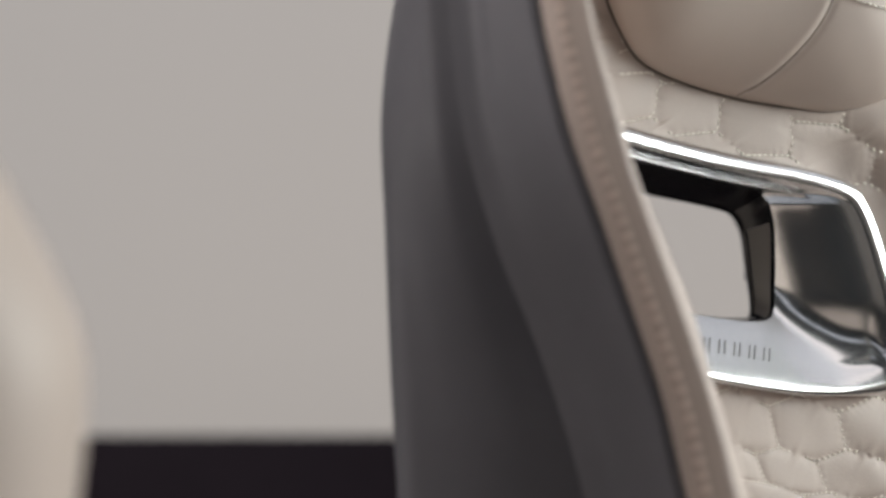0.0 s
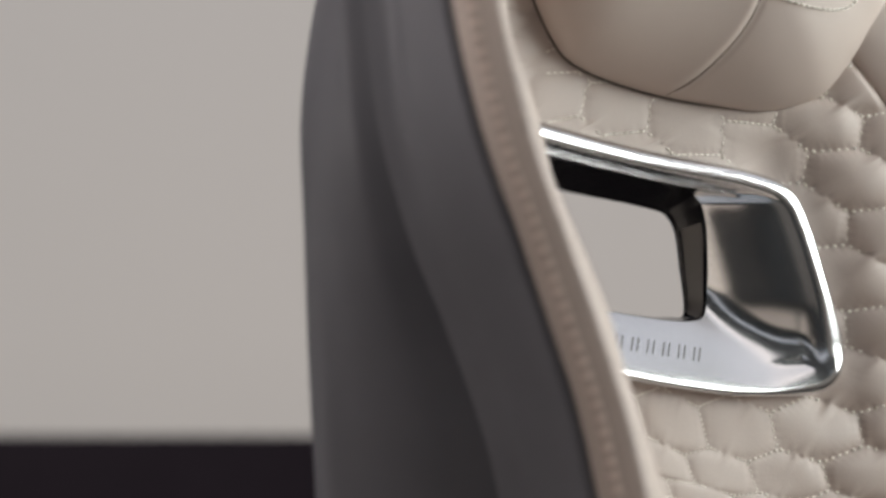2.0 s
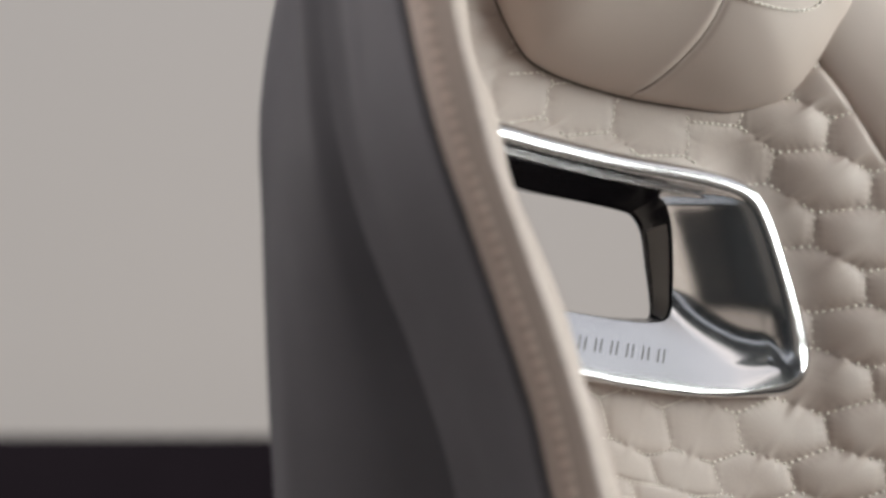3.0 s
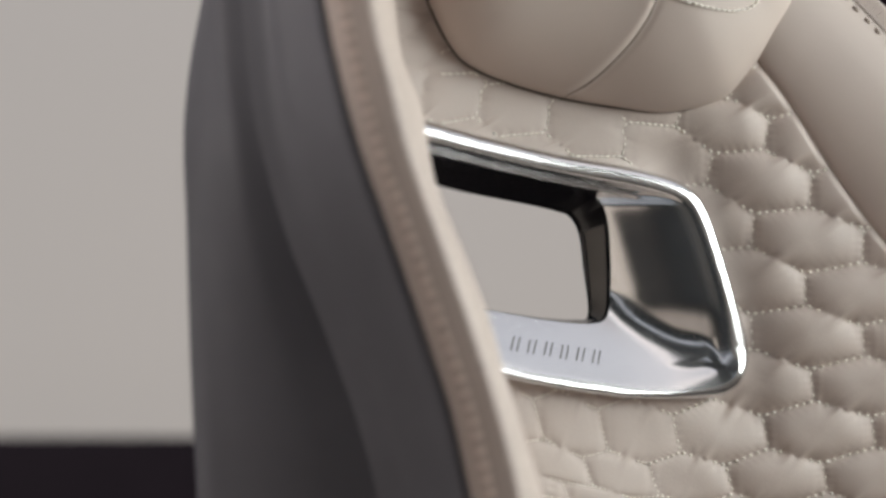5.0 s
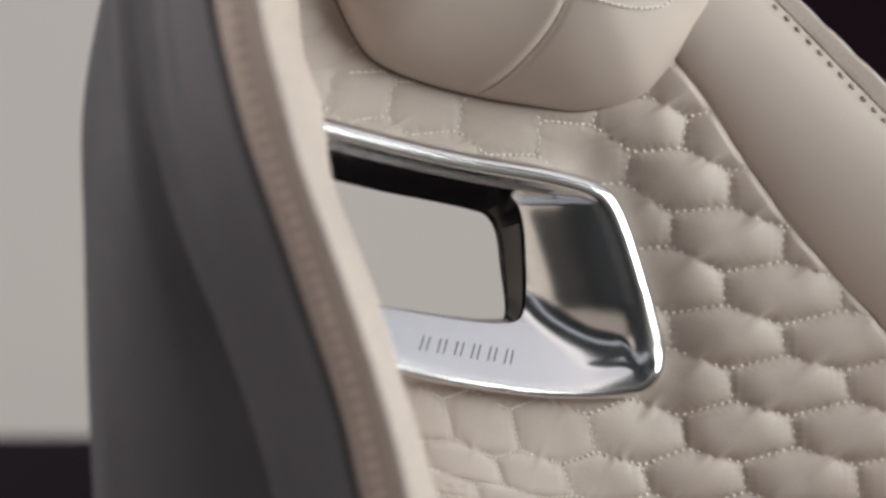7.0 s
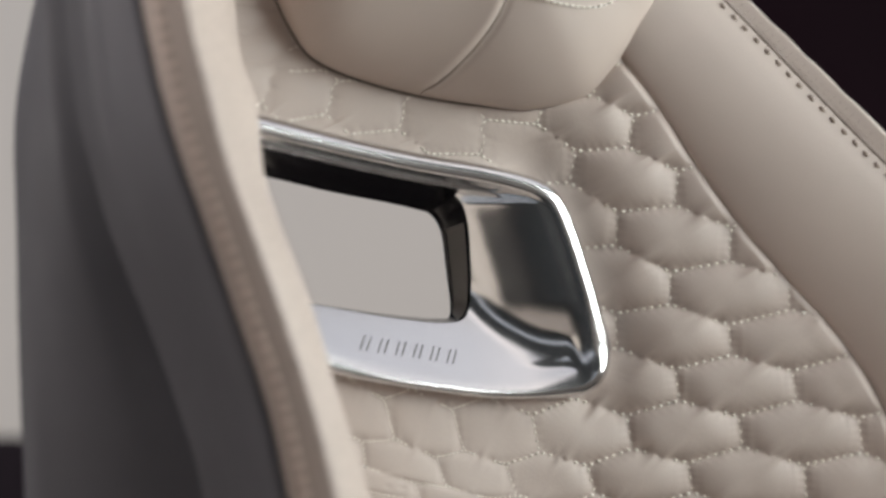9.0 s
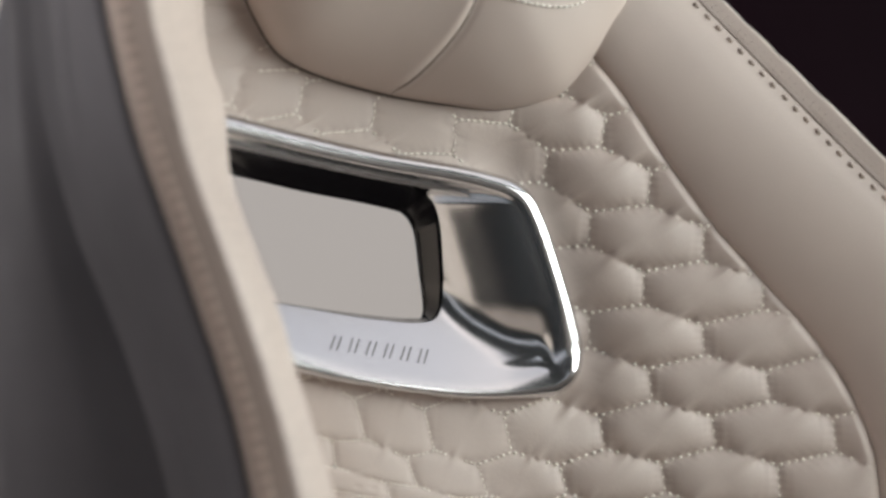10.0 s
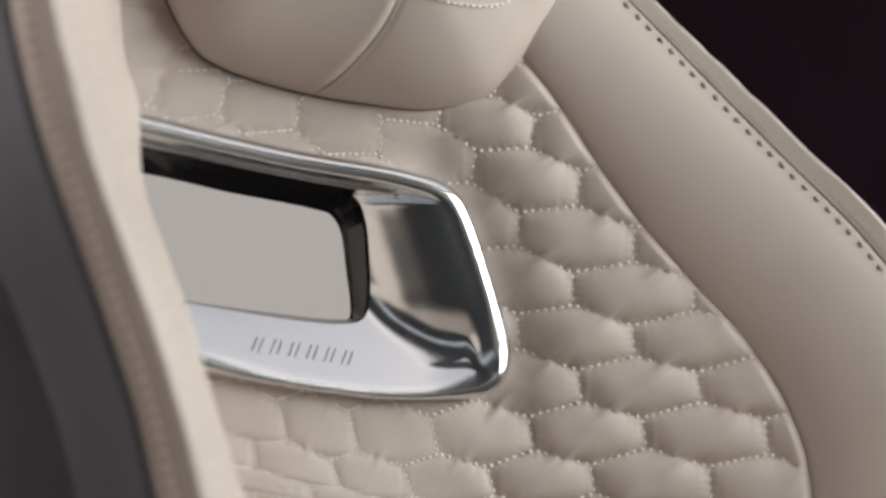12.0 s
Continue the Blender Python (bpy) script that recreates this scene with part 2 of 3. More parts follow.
def by_angle(points, n):
    """n points of a closed outline, at even turns round the frame's middle."""
    fine = spline(points, 1600, True)
    d = fine - CENTRE
    d[:, 0] *= 0.62
    ang = np.arctan2(d[:, 1], d[:, 0])
    order = np.argsort(ang)
    want = np.linspace(-np.pi, np.pi, n, endpoint=False)
    return np.stack([np.interp(want, ang[order], fine[order, c], period=2 * np.pi) for c in range(2)], -1)


# --- quilting pattern: pointed hexagons, wide on the far side and narrow near the frame
PX = [0.23677, 0.05425, 0.00364, 0.00402, 0.00097, 0.01254, -3e-05, 0.00045, -0.00368, -0.00234, -0.00105, 0.00369, -0.00189,
      -2e-05, -0.00083, -0.0023, 0.00099, -0.00022]
PZ = [-0.02777, -0.00839, -0.10286, 0.00131, 0.01277, -0.00162, 0.00065, -0.00206, 0.00637, 0.00583, -0.00165, 0.00174, -0.013,
      7e-05, 0.00254, -0.00158, 0.0001, -0.00017]
POWERS = [(0, 0), (1, 0), (0, 1), (2, 0), (1, 1), (0, 2), (3, 0), (2, 1), (1, 2), (0, 3), (3, 1), (2, 2), (1, 3),
          (4, 0), (0, 4), (2, 3), (3, 2), (4, 1)]


def pattern(p, row):
    q = (row - 2.5) / 4
    terms = [p**a * q**b for a, b in POWERS]
    return sum(c * t for c, t in zip(PX, terms)), sum(c * t for c, t in zip(PZ, terms))


def quilt(p, row):
    """Pattern place (cells across, rows down) to (x, z); straight on beyond the patterned middle."""
    p, row = np.asarray(p, float), np.asarray(row, float)
    pc, rc = np.clip(p, -3.9, 2.5), np.clip(row, -1.2, 6.5)
    x, z = pattern(pc, rc)
    xp, zp = pattern(pc + 1e-3, rc)
    xr, zr = pattern(pc, rc + 1e-3)
    s = np.sin(2 * np.pi * row) / 0.866 * smooth(-0.5, -1.3, p)     # slanted seams on the near half
    low = 0.0045 * np.clip(-s, 0, 1) * np.exp(-((z - 0.060 + 0.19 * (x - 0.12)) / 0.012) ** 2)
    x = x + 1e3 * ((xp - x) * (p - pc) + (xr - x) * (row - rc)) - low
    return x, z + 1e3 * ((zp - z) * (p - pc) + (zr - z) * (row - rc)) - 0.0009 * s


def unquilt(x, z):
    """(x, z) back to the pattern, by Newton steps."""
    p, r = (x - 0.2346) / 0.055, 2.5 - (z + 0.0286) / 0.0263
    p, r = np.clip(p, -4.5, 3.5), np.clip(r, -2.5, 8.0)
    for _ in range(9):
        fx, fz = quilt(p, r)
        ax, az = quilt(p + 1e-4, r)
        bx, bz = quilt(p, r + 1e-4)
        a, c, b, d = (ax - fx) * 1e4, (az - fz) * 1e4, (bx - fx) * 1e4, (bz - fz) * 1e4
        det = a * d - b * c
        det = np.where(np.abs(det) < 1e-5, -1e-5, det)
        ex, ez = x - fx, z - fz
        p = np.clip(p + np.clip((d * ex - b * ez) / det, -0.5, 0.5), -9, 6)
        r = np.clip(r + np.clip((a * ez - c * ex) / det, -0.7, 0.7), -6, 11)
    return p, r


def cell_of(p, r):
    """Nearest hexagon's middle, and how full the padding is at a place (0 at the seam, 1 in the middle)."""
    best = np.full(p.shape, 1e9)
    ci, cj = np.zeros(p.shape), np.zeros(p.shape)
    base = np.floor(r)
    for dj in (-1, 0, 1, 2):
        j = base + dj
        off = 0.5 * np.mod(j, 2)
        k = np.round(p - off)
        for dk in (-1, 0, 1):
            i = k + dk + off
            d = np.hypot(p - i, (r - j) * 0.866025)
            near = d < best
            ci, cj, best = np.where(near, i, ci), np.where(near, j, cj), np.where(near, d, best)
    u, v = p - ci, (r - cj) * 0.866025
    full = np.ones(p.shape)
    for a in range(6):
        c, s = math.cos(a * math.pi / 3), math.sin(a * math.pi / 3)
        n, t = 0.5 - (u * c + v * s), v * c - u * s
        pull = 1 - 0.80 * np.exp(-(t / 0.115) ** 2) if a in (2, 5) else 1.0       # the falling seams are sewn at their ends only
        full = full * (1 - pull * np.exp(-np.clip(n, 0, 2) / (0.135 if a in (2, 5) else 0.115)))
    return ci, cj, full


def gathers(p, r, ci, cj):
    """Small gathers of the leather across each seam, one for every stitch."""
    u, v = p - ci, (r - cj) * 0.866025
    best, rip = np.full(p.shape, 9.0), np.zeros(p.shape)
    for a in range(6):
        c, s = math.cos(a * math.pi / 3), math.sin(a * math.pi / 3)
        n, t = 0.5 - (u * c + v * s), v * c - u * s
        wave = np.cos(2 * np.pi * t * (8 if a in (0, 3) else 11)) * np.exp(-np.clip(n, 0, 2) / (0.045 if a in (0, 3) else 0.08))
        if a in (2, 5):
            wave = wave + 4.0 * np.cos(2 * np.pi * t * 6 + 1.3 * ci + 2.1 * cj) * np.exp(-np.clip(n, 0, 2) / 0.14 - (t / 0.13) ** 2)
        near = n < best
        best, rip = np.where(near, n, best), np.where(near, wave, rip)
    return rip


def swell(x, z):
    """How far the padding stands proud in the middle of a cell."""
    return 0.0011 + 0.0044 * smooth(0.18, 0.25, x) + 0.0004 * smooth(-0.04, -0.09, z) * smooth(0.2, 0.15, x)


border_fine = spline(BORDER, 700)
frame_fine = spline(FRAME, 300, True)


def border_x(z):
    o = np.argsort(border_fine[:, 1])
    return np.interp(z, border_fine[o, 1], border_fine[o, 0])


def hollow(x, z):
    """The leather sinks towards the far end of the frame."""
    side = np.array([(0.196, 0.036), (0.210, 0.024), (0.222, -0.010), (0.233, -0.048), (0.229, -0.070)])
    line = spline(side, 40)
    d = np.full(np.shape(x), 9.0)
    for a, b in line:
        d = np.minimum(d, np.hypot(x - a, z - b))
    return 0.0078 * np.exp(-((d / 0.021) ** 2))


def relief(x, z, full):
    """Depth of the quilted surface where the padding is so full."""
    away = border_x(z) - x
    h = swell(x, z) * full
    h = (h + 0.0003 * smooth(0.02, 0.006, away)) * smooth(-0.001, 0.006, away) - 0.0006 * smooth(0.0015, -0.001, away)
    return panel_depth(x, z) + 0.0012 - h + hollow(x, z)


STEP = 0.0009
gx, gz = np.arange(0.035, 0.40, STEP), np.arange(-0.155, 0.135, STEP)
XX, ZZ = np.meshgrid(gx, gz)
PP, RR = unquilt(XX, ZZ)
CI, CJ, FULL = cell_of(PP, RR)
YY = relief(XX, ZZ, FULL)
pucker = np.array([noise.noise((x * 75, z * 75, 0.3)) for x, z in zip(XX.ravel(), ZZ.ravel())]).reshape(XX.shape)
crease = np.array([noise.noise((x * 300, z * 45, 2.3)) for x, z in zip(XX.ravel(), ZZ.ravel())]).reshape(XX.shape)
seamy = smooth(0.75, 0.05, FULL)
YY = YY + 0.00030 * pucker * (0.5 + smooth(0.16, 0.22, XX)) + 0.00042 * crease * seamy
YY = YY + gathers(PP, RR, CI, CJ) * (0.00010 + 0.00008 * smooth(0.17, 0.23, XX))
shrunk = CENTRE + (frame_fine - CENTRE) * np.array((0.955, 0.93))
fx, fz = (XX[:-1, :-1] + XX[1:, 1:]) / 2, (ZZ[:-1, :-1] + ZZ[1:, 1:]) / 2
keep = (fx < border_x(fz) + 0.002) & ~inside(fx, fz, shrunk)
fi, fj, _ = cell_of((PP[:-1, :-1] + PP[1:, 1:]) / 2, (RR[:-1, :-1] + RR[1:, 1:]) / 2)
COLS = XX.shape[1]
P3 = np.stack([XX, YY, ZZ], -1).reshape(-1, 3)
cells = {}
for r_, c_ in zip(*np.nonzero(keep)):
    cells.setdefault((round(float(fi[r_, c_]) * 2), round(float(fj[r_, c_]))), []).append((r_, c_))
pieces = []
for key in sorted(cells):
    left = set(cells[key])
    while left:
        group, todo = [], [left.pop()]
        while todo:
            r_, c_ = todo.pop()
            group.append((r_, c_))
            for nb in ((r_ + 1, c_), (r_ - 1, c_), (r_, c_ + 1), (r_, c_ - 1)):
                if nb in left:
                    left.discard(nb)
                    todo.append(nb)
        if len(group) > 12:
            pieces.append(sorted(group))
dx, dz = np.gradient(YY, STEP, axis=1), np.gradient(YY, STEP, axis=0)
NORMAL = np.stack([dx, -np.ones_like(dx), dz], -1).reshape(-1, 3) @ BASE_ROT.T
NORMAL /= np.linalg.norm(NORMAL, axis=1)[:, None]
Q3 = placed(P3)
for group in pieces:
    idx, faces = {}, []
    for r_, c_ in group:
        quad = (r_ * COLS + c_, r_ * COLS + c_ + 1, (r_ + 1) * COLS + c_ + 1, (r_ + 1) * COLS + c_)
        faces.append([idx.setdefault(q, len(idx)) for q in quad])
    me = bpy.data.meshes.new("quilted_cell")
    me.from_pydata(Q3[list(idx)].tolist(), [], faces)
    me.materials.append(LEATHER)
    me.polygons.foreach_set("use_smooth", [True] * len(faces))
    me.normals_split_custom_set_from_vertices(NORMAL[list(idx)].tolist())
    cell = new("quilted_cell", me)
    cell.parent = seat

# plain lower backrest below the quilting
lx, lz = np.linspace(0.035, 0.40, 40), np.linspace(LOW, -0.154, 30)
LX, LZ = np.meshgrid(lx, lz)
mesh_part("lower_cushion", np.stack([LX, panel_depth(LX, LZ) + 0.001, LZ], -1).reshape(-1, 3), grid_faces(30, 40), LEATHER, seat)

ux, uz = np.linspace(0.045, 0.25, 30), np.linspace(0.133, 0.225, 12)
UX, UZ = np.meshgrid(ux, uz)
mesh_part("upper_cushion", np.stack([UX, panel_depth(UX, UZ) + 0.002, UZ], -1).reshape(-1, 3), grid_faces(12, 30), LEATHER, seat)

# thread along the seams of the quilting
thread = ([], [])
done, seams = set(), []
for (i2, j) in sorted(cells):
    i = i2 / 2
    ring = [(i, j - 2 / 3), (i + 0.5, j - 1 / 3), (i + 0.5, j + 1 / 3), (i, j + 2 / 3), (i - 0.5, j + 1 / 3), (i - 0.5, j - 1 / 3)]
    for a, b in zip(ring, ring[1:] + ring[:1]):
        key = tuple(sorted((tuple(np.round(a, 2)), tuple(np.round(b, 2)))))
        if key in done:
            continue
        done.add(key)
        seams.append((a, b))
T_ = np.linspace(0, 1, 21)
SP = np.array([a[0] + (b[0] - a[0]) * T_ for a, b in seams])
SR = np.array([a[1] + (b[1] - a[1]) * T_ for a, b in seams])
SX, SZ = quilt(SP, SR)
SY = relief(SX, SZ, cell_of(SP, SR)[2])
OK = (SX < border_x(SZ) - 0.001) & ((SX > 0.080) | (SZ < 0.068)) & (SX > 0.04) & (SZ < 0.13) & (SZ > -0.15) & ~inside(SX, SZ, frame_fine)
for (a, b), x, y, z, ok in zip(seams, SX, SY, SZ, OK):
    falling, upright = (b[0] - a[0]) * (b[1] - a[1]) > 0.01, abs(b[0] - a[0]) < 0.01
    if falling:
        ok = ok & (np.abs(T_ - 0.5) > 0.17)
    for run in np.split(np.arange(21), np.nonzero(np.diff(ok.astype(int)))[0] + 1):
        if len(run) < 3 or not ok[run[0]]:
            continue
        mx, mz = x[run].mean(), z[run].mean()
        big = float(smooth(0.17, 0.215, mx))
        size, gap, thick = 0.0013 + 0.0006 * big, 0.0009 + 0.0012 * big, 0.00052 + 0.00034 * big
        if mz > 0.03 and mx < 0.2:
            size, gap = 0.0024, 0.0007
        if upright:
            thick, gap = thick * 0.8, gap * 1.15
        line = np.stack([x, y - (0.0001 if upright else 0.0004), z], -1)[run]
        stitches(line, size, gap, thick, thread)
mesh_part("quilt_stitching", thread[0], thread[1], THREAD, seat, "ivory thread", kind="stuff")

# --- chrome frame round the opening
N = 420
outer, edge, hole = by_angle(FRAME, N), by_angle(EDGE, N), by_angle(HOLE, N)


def ring3(xz, dy):
    return np.column_stack([xz[:, 0], panel_depth(xz[:, 0], xz[:, 1]) + dy, xz[:, 1]])


def inset(xz, by):
    d = np.roll(xz, -1, 0) - np.roll(xz, 1, 0)
    nrm = np.stack([-d[:, 1], d[:, 0]], -1)
    nrm /= np.linalg.norm(nrm, axis=1)[:, None]
    return xz + by * nrm


slim = 1 + 0.50 * (smooth(0.19, 0.222, outer[:, 0]) * smooth(-0.015, -0.06, outer[:, 1]))[:, None]
flat = smooth(-0.046, -0.064, outer[:, 1])
lip = inset(outer, 0.0088 * slim)
rings = [ring3(inset(outer, -0.0004), 0.009), ring3(outer, 0.0006)]
# the lip: a rounded bead above, a bright flat running down to a slim rounded edge below
for by, dy, low in ((0.0003, -0.0018, -0.0028), (0.0010, -0.0036, -0.0064), (0.0024, -0.0051, -0.0092), (0.0045, -0.0059, -0.0085),
                    (0.0070, -0.0060, -0.0069), (0.0088, -0.0054, -0.0056)):
    rings.append(ring3(inset(outer, by * slim), dy + (low - dy) * flat))
# inside the lip: a recess of three walls with rounded valleys, the sill below, the far wall and the underside of the top bar
WALL = [(0.0, -0.0054), (0.008, -0.0042), (0.019, -0.0008), (0.030, 0.0048), (0.041, 0.0113), (0.049, 0.0174), (0.054, 0.0222), (0.08, 0.05), (0.18, 0.2)]
BEAD = [(0.0, -0.0054), (0.0006, -0.0044), (0.0015, -0.0022), (0.0028, 0.0010), (0.0037, 0.0028), (0.0044, 0.0014), (0.0051, 0.0022), (0.0062, 0.0080), (0.02, 0.05), (0.12, 0.4)]
turn = np.abs(np.roll(lip, -1, 0) - np.roll(lip, 1, 0))
level_run = turn[:, 0] > turn[:, 1]
SILL_LINE = sorted(map(tuple, lip[level_run & (lip[:, 1] < 0) & (lip[:, 0] > 0.06)].tolist()))
TOP_LINE = sorted(map(tuple, lip[level_run & (lip[:, 1] > 0) & (lip[:, 0] > 0.06)].tolist()))
WALL_LINE = sorted((b, a) for a, b in lip[~level_run & (lip[:, 0] > 0.15)].tolist())


def level(v, table):
    return np.interp(v, [a for a, _ in table], [b for _, b in table])


def nearer(a, b, r):
    """The smaller of two depths, with a rounded valley r wide between them."""
    h = np.clip(0.5 + 0.5 * (b - a) / r, 0, 1)
    return b + (a - b) * h - r * h * (1 - h)


def recess(x, z):
    """Depth of the dished frame behind the backrest surface, inside its lip."""
    sill = -0.0056 + 0.74 * (z - level(x, SILL_LINE))
    off = level(z, WALL_LINE) - x
    wall = along(off, WALL) + 0.0045 * smooth(-0.024, -0.050, z) * smooth(0.0, 0.010, off)
    top = along(level(x, TOP_LINE) - z, BEAD)
    left = -0.0054 + 3.0 * np.clip(x - 0.0545, 0, 1)
    round_ = np.clip(1.7 * (np.minimum(sill, wall) + 0.0056), 0.0003, 0.0110)
    return nearer(nearer(nearer(sill, wall, round_), top, 0.0014), left, 0.002)


edge_dy = 0.0
for k in np.linspace(0, 1, 49)[1:]:
    xz = lip + (edge - lip) * k
    inner = recess(xz[:, 0], xz[:, 1])
    edge_dy = inner
    rings.append(ring3(xz, edge_dy))


frame_ob = mesh_part("opening_frame", np.concatenate(rings), grid_faces(len(rings), N, True), CHROME, seat, "satin chrome frame of the opening")
rings = [ring3(edge, edge_dy - 0.0002), ring3(edge + (hole - edge) * 0.15, edge_dy + 0.0025), ring3(edge + (hole - edge) * 0.8, 0.0295),
         ring3(hole, 0.0305), ring3(hole, 0.034), ring3(CENTRE + (hole - CENTRE) * np.array((1.22, 1.06)), 0.07)]
trim_faces = grid_faces(len(rings), N, True)
strip = (hole[:, 0] > 0.149) & (hole[:, 1] < 0.0085) & (hole[:, 1] > -0.0315)
ends = [strip[q[0] % N] and N <= q[0] < 2 * N for q in trim_faces]
mesh_part("inner_trim", np.concatenate(rings), [q for q, e in zip(trim_faces, ends) if not e], BLACK, frame_ob, "gloss black inner edge")
# far end of the black trim, coloured grey for the sheen on it
mesh_part("inner_trim_end", np.concatenate(rings), [q for q, e in zip(trim_faces, ends) if e], TRIM_SHEEN, frame_ob, "end strip of the inner edge, greyed for its sheen")

# six plain engraved marks on the sill
for k in range(6):
    x0 = 0.1130 + k * 0.0079
    w, hgt, t = 0.0056, 0.0060, 0.0006
    z0 = -0.0396 - 0.19 * (x0 - 0.113)
    v, f = [], []
    for a, b, c, d in ((0, 0, t, hgt), (0.5 * w, 0, 0.5 * w + t, hgt)):
        n = len(v)
        for px_, pz_ in ((a, b), (c, b), (c, d), (a, d)):
            for dy in (0.0, 1.0):
                v.append((x0 + px_ + 0.30 * pz_, dy, z0 - hgt + pz_ - 0.19 * px_))
        f += [(n, n + 2, n + 4, n + 6), (n + 1, n + 7, n + 5, n + 3), (n, n + 1, n + 3, n + 2), (n + 2, n + 3, n + 5, n + 4), (n + 4, n + 5, n + 7, n + 6), (n + 6, n + 7, n + 1, n)]
    v = np.array(v)
    v[:, 1] = [float(panel_depth(x, z) + recess(x, z)) - 0.0003 + 0.0012 * y for x, y, z in v]
    mesh_part("brand_mark", v, f, MARK, frame_ob, flat=True)

# --- near side bolster: charcoal outer side, piped seam, beige cushion
zz = np.concatenate([np.linspace(LOW, -0.16, 26), np.linspace(-0.155, 0.2, 120)])
S = along(zz, [(LOW, 0.13), (-0.3, 0.125), (-0.15, 0.107), (-0.094, 0.0925), (-0.06, 0.0845), (-0.027, 0.0735), (0.0096, 0.0607), (0.042, 0.0492), (0.074, 0.0408), (0.095, 0.0365), (0.14, 0.030), (0.2, 0.026)])
O = along(zz, [(LOW, -0.012), (-0.103, -0.0180), (-0.049, -0.0214), (0.01, -0.0242), (0.057, -0.0260), (0.104, -0.0215), (0.15, -0.012), (0.2, 0.002)])
OY = along(zz, [(LOW, 0.586), (0.0, 0.586), (0.057, 0.593), (0.104, 0.608), (0.15, 0.628), (0.2, 0.65)])
C = along(zz, [(LOW, 0.075), (-0.2, 0.07), (-0.0793, 0.0513), (-0.0347, 0.0360), (0.0033, 0.0206), (0.0434, 0.0092), (0.0992, 0.0020), (0.2, -0.001)])
I = along(zz, [(LOW, 0.15), (-0.3, 0.148), (-0.15, 0.137), (-0.099, 0.1225), (-0.081, 0.117), (-0.055, 0.1085), (-0.024, 0.0995), (0.0, 0.0900), (0.03, 0.0785), (0.048, 0.0752), (0.062, 0.0725), (0.08, 0.0655), (0.11, 0.0610), (0.2, 0.059)])
IY = along(zz, [(LOW, 0.566), (-0.05, 0.566), (-0.02, 0.567), (0.01, 0.571), (0.04, 0.585), (0.07, 0.604), (0.10, 0.613), (0.14, 0.617), (0.2, 0.619)])


def section(parts_at):
    """Loft of a polyline of (x, y) arrays up the height."""
    cols = [np.column_stack([x * np.ones_like(zz), y * np.ones_like(zz), zz]) for x, y in parts_at]
    fine = []
    pts = np.stack(cols, 1)
    for row in pts:
        fine.append(spline(row, 8 * (len(cols) - 1) + 1))
    a = np.array(fine)
    return a.reshape(-1, 3), grid_faces(len(zz), a.shape[1])


dip = 0.0030 * smooth(0.09, -0.03, zz)          # the seam between the two charcoal panels fades towards the top
v, f = section([(O + 0.02, OY + 0.08), (O + 0.004, OY + 0.037), (O, OY), (O + 0.25 * (C - O), 0.5735 + 0.6 * (OY - 0.586)), (O + 0.6 * (C - O), 0.5665 + 0.25 * (OY - 0.586)), (C - 0.0100, 0.5650 + 0.2 * dip), (C, 0.5634 + dip)])
mesh_part("outer_side_panel", v, f, DARK_LEATHER, seat, "charcoal leather rear side panel")
v, f = section([(C, 0.5634 + dip), (C + 0.0100, 0.5606), (C + 0.45 * (S - C), 0.5535), (C + 0.75 * (S - C), 0.5455), (S - 0.003, 0.5402), (S, 0.5425)])
mesh_part("front_side_panel", v, f, DARK_LEATHER, seat, "charcoal leather side panel beside the piped seam")
v, f = tube(np.column_stack([S - 0.0002, 0 * zz + 0.5400, zz]), 0.0011)
mesh_part("piping", v, f, PIPING, seat, "dark piping")
v, f = section([(S, 0.5430), (S + 0.0008, 0.5388), (S + 0.0040, 0.5356), (S + 0.0095, 0.5338), (S + 0.0150, 0.5332), (S + 0.0162, 0.5333)])
mesh_part("seam_band", v, f, BAND, seat, "taupe leather band along the piped seam")
wide_ = I - S - 0.0158
v, f = section([(S + 0.0158, 0.5333), (S + 0.0178, 0.5328), (S + 0.0158 + 0.30 * wide_, 0.5338), (S + 0.0158 + 0.50 * wide_, 0.5385 + 0.15 * (IY - 0.566)),
                (S + 0.0158 + 0.70 * wide_, 0.5450 + 0.45 * (IY - 0.566)), (S + 0.0158 + 0.88 * wide_, IY - 0.0115), (I, IY), (I - 0.004, IY + 0.014),
                (I - 0.017, np.maximum(0.632, IY + 0.03)), (I - 0.023, 0.68)])
mesh_part("bolster_cushion", v, f, PERFORATED, seat, "finely perforated beige leather side bolster")
near_thread = ([], [])
stitches(np.column_stack([S + 0.0079, 0 * zz + 0.5340, zz])[20:], 0.0034, 0.0022, 0.0019, near_thread)
# a dark tube behind the thread, in place of a shaded groove
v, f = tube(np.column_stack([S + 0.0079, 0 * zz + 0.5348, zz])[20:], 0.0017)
mesh_part("stitch_shade", v, f, STITCH_SHADE, seat, "brown tube coloured as the shade along the stitches")
top_ring = np.array([(x[-1], y, zz[-1]) for x, y in ((O + 0.02, OY[-1] + 0.08), (O, OY[-1]), (O + 0.5 * (C - O), 0.58), (C, 0.5621), (S, 0.5425), (S + 0.008, 0.535), (S + 0.0172, 0.5316),
                     (S + 0.0158 + 0.68 * wide_, 0.56), (I, IY[-1]), (I - 0.019, IY[-1] + 0.03), (I - 0.023, 0.68))])
mesh_part("bolster_cap", np.vstack([top_ring, top_ring.mean(0) + (0, 0, 0.012)]), [(k, (k + 1) % 11, 11) for k in range(11)], LEATHER, seat)
mesh_part("bolster_stitching", near_thread[0], near_thread[1], BROWN_THREAD, seat, "taupe thread", kind="stuff")

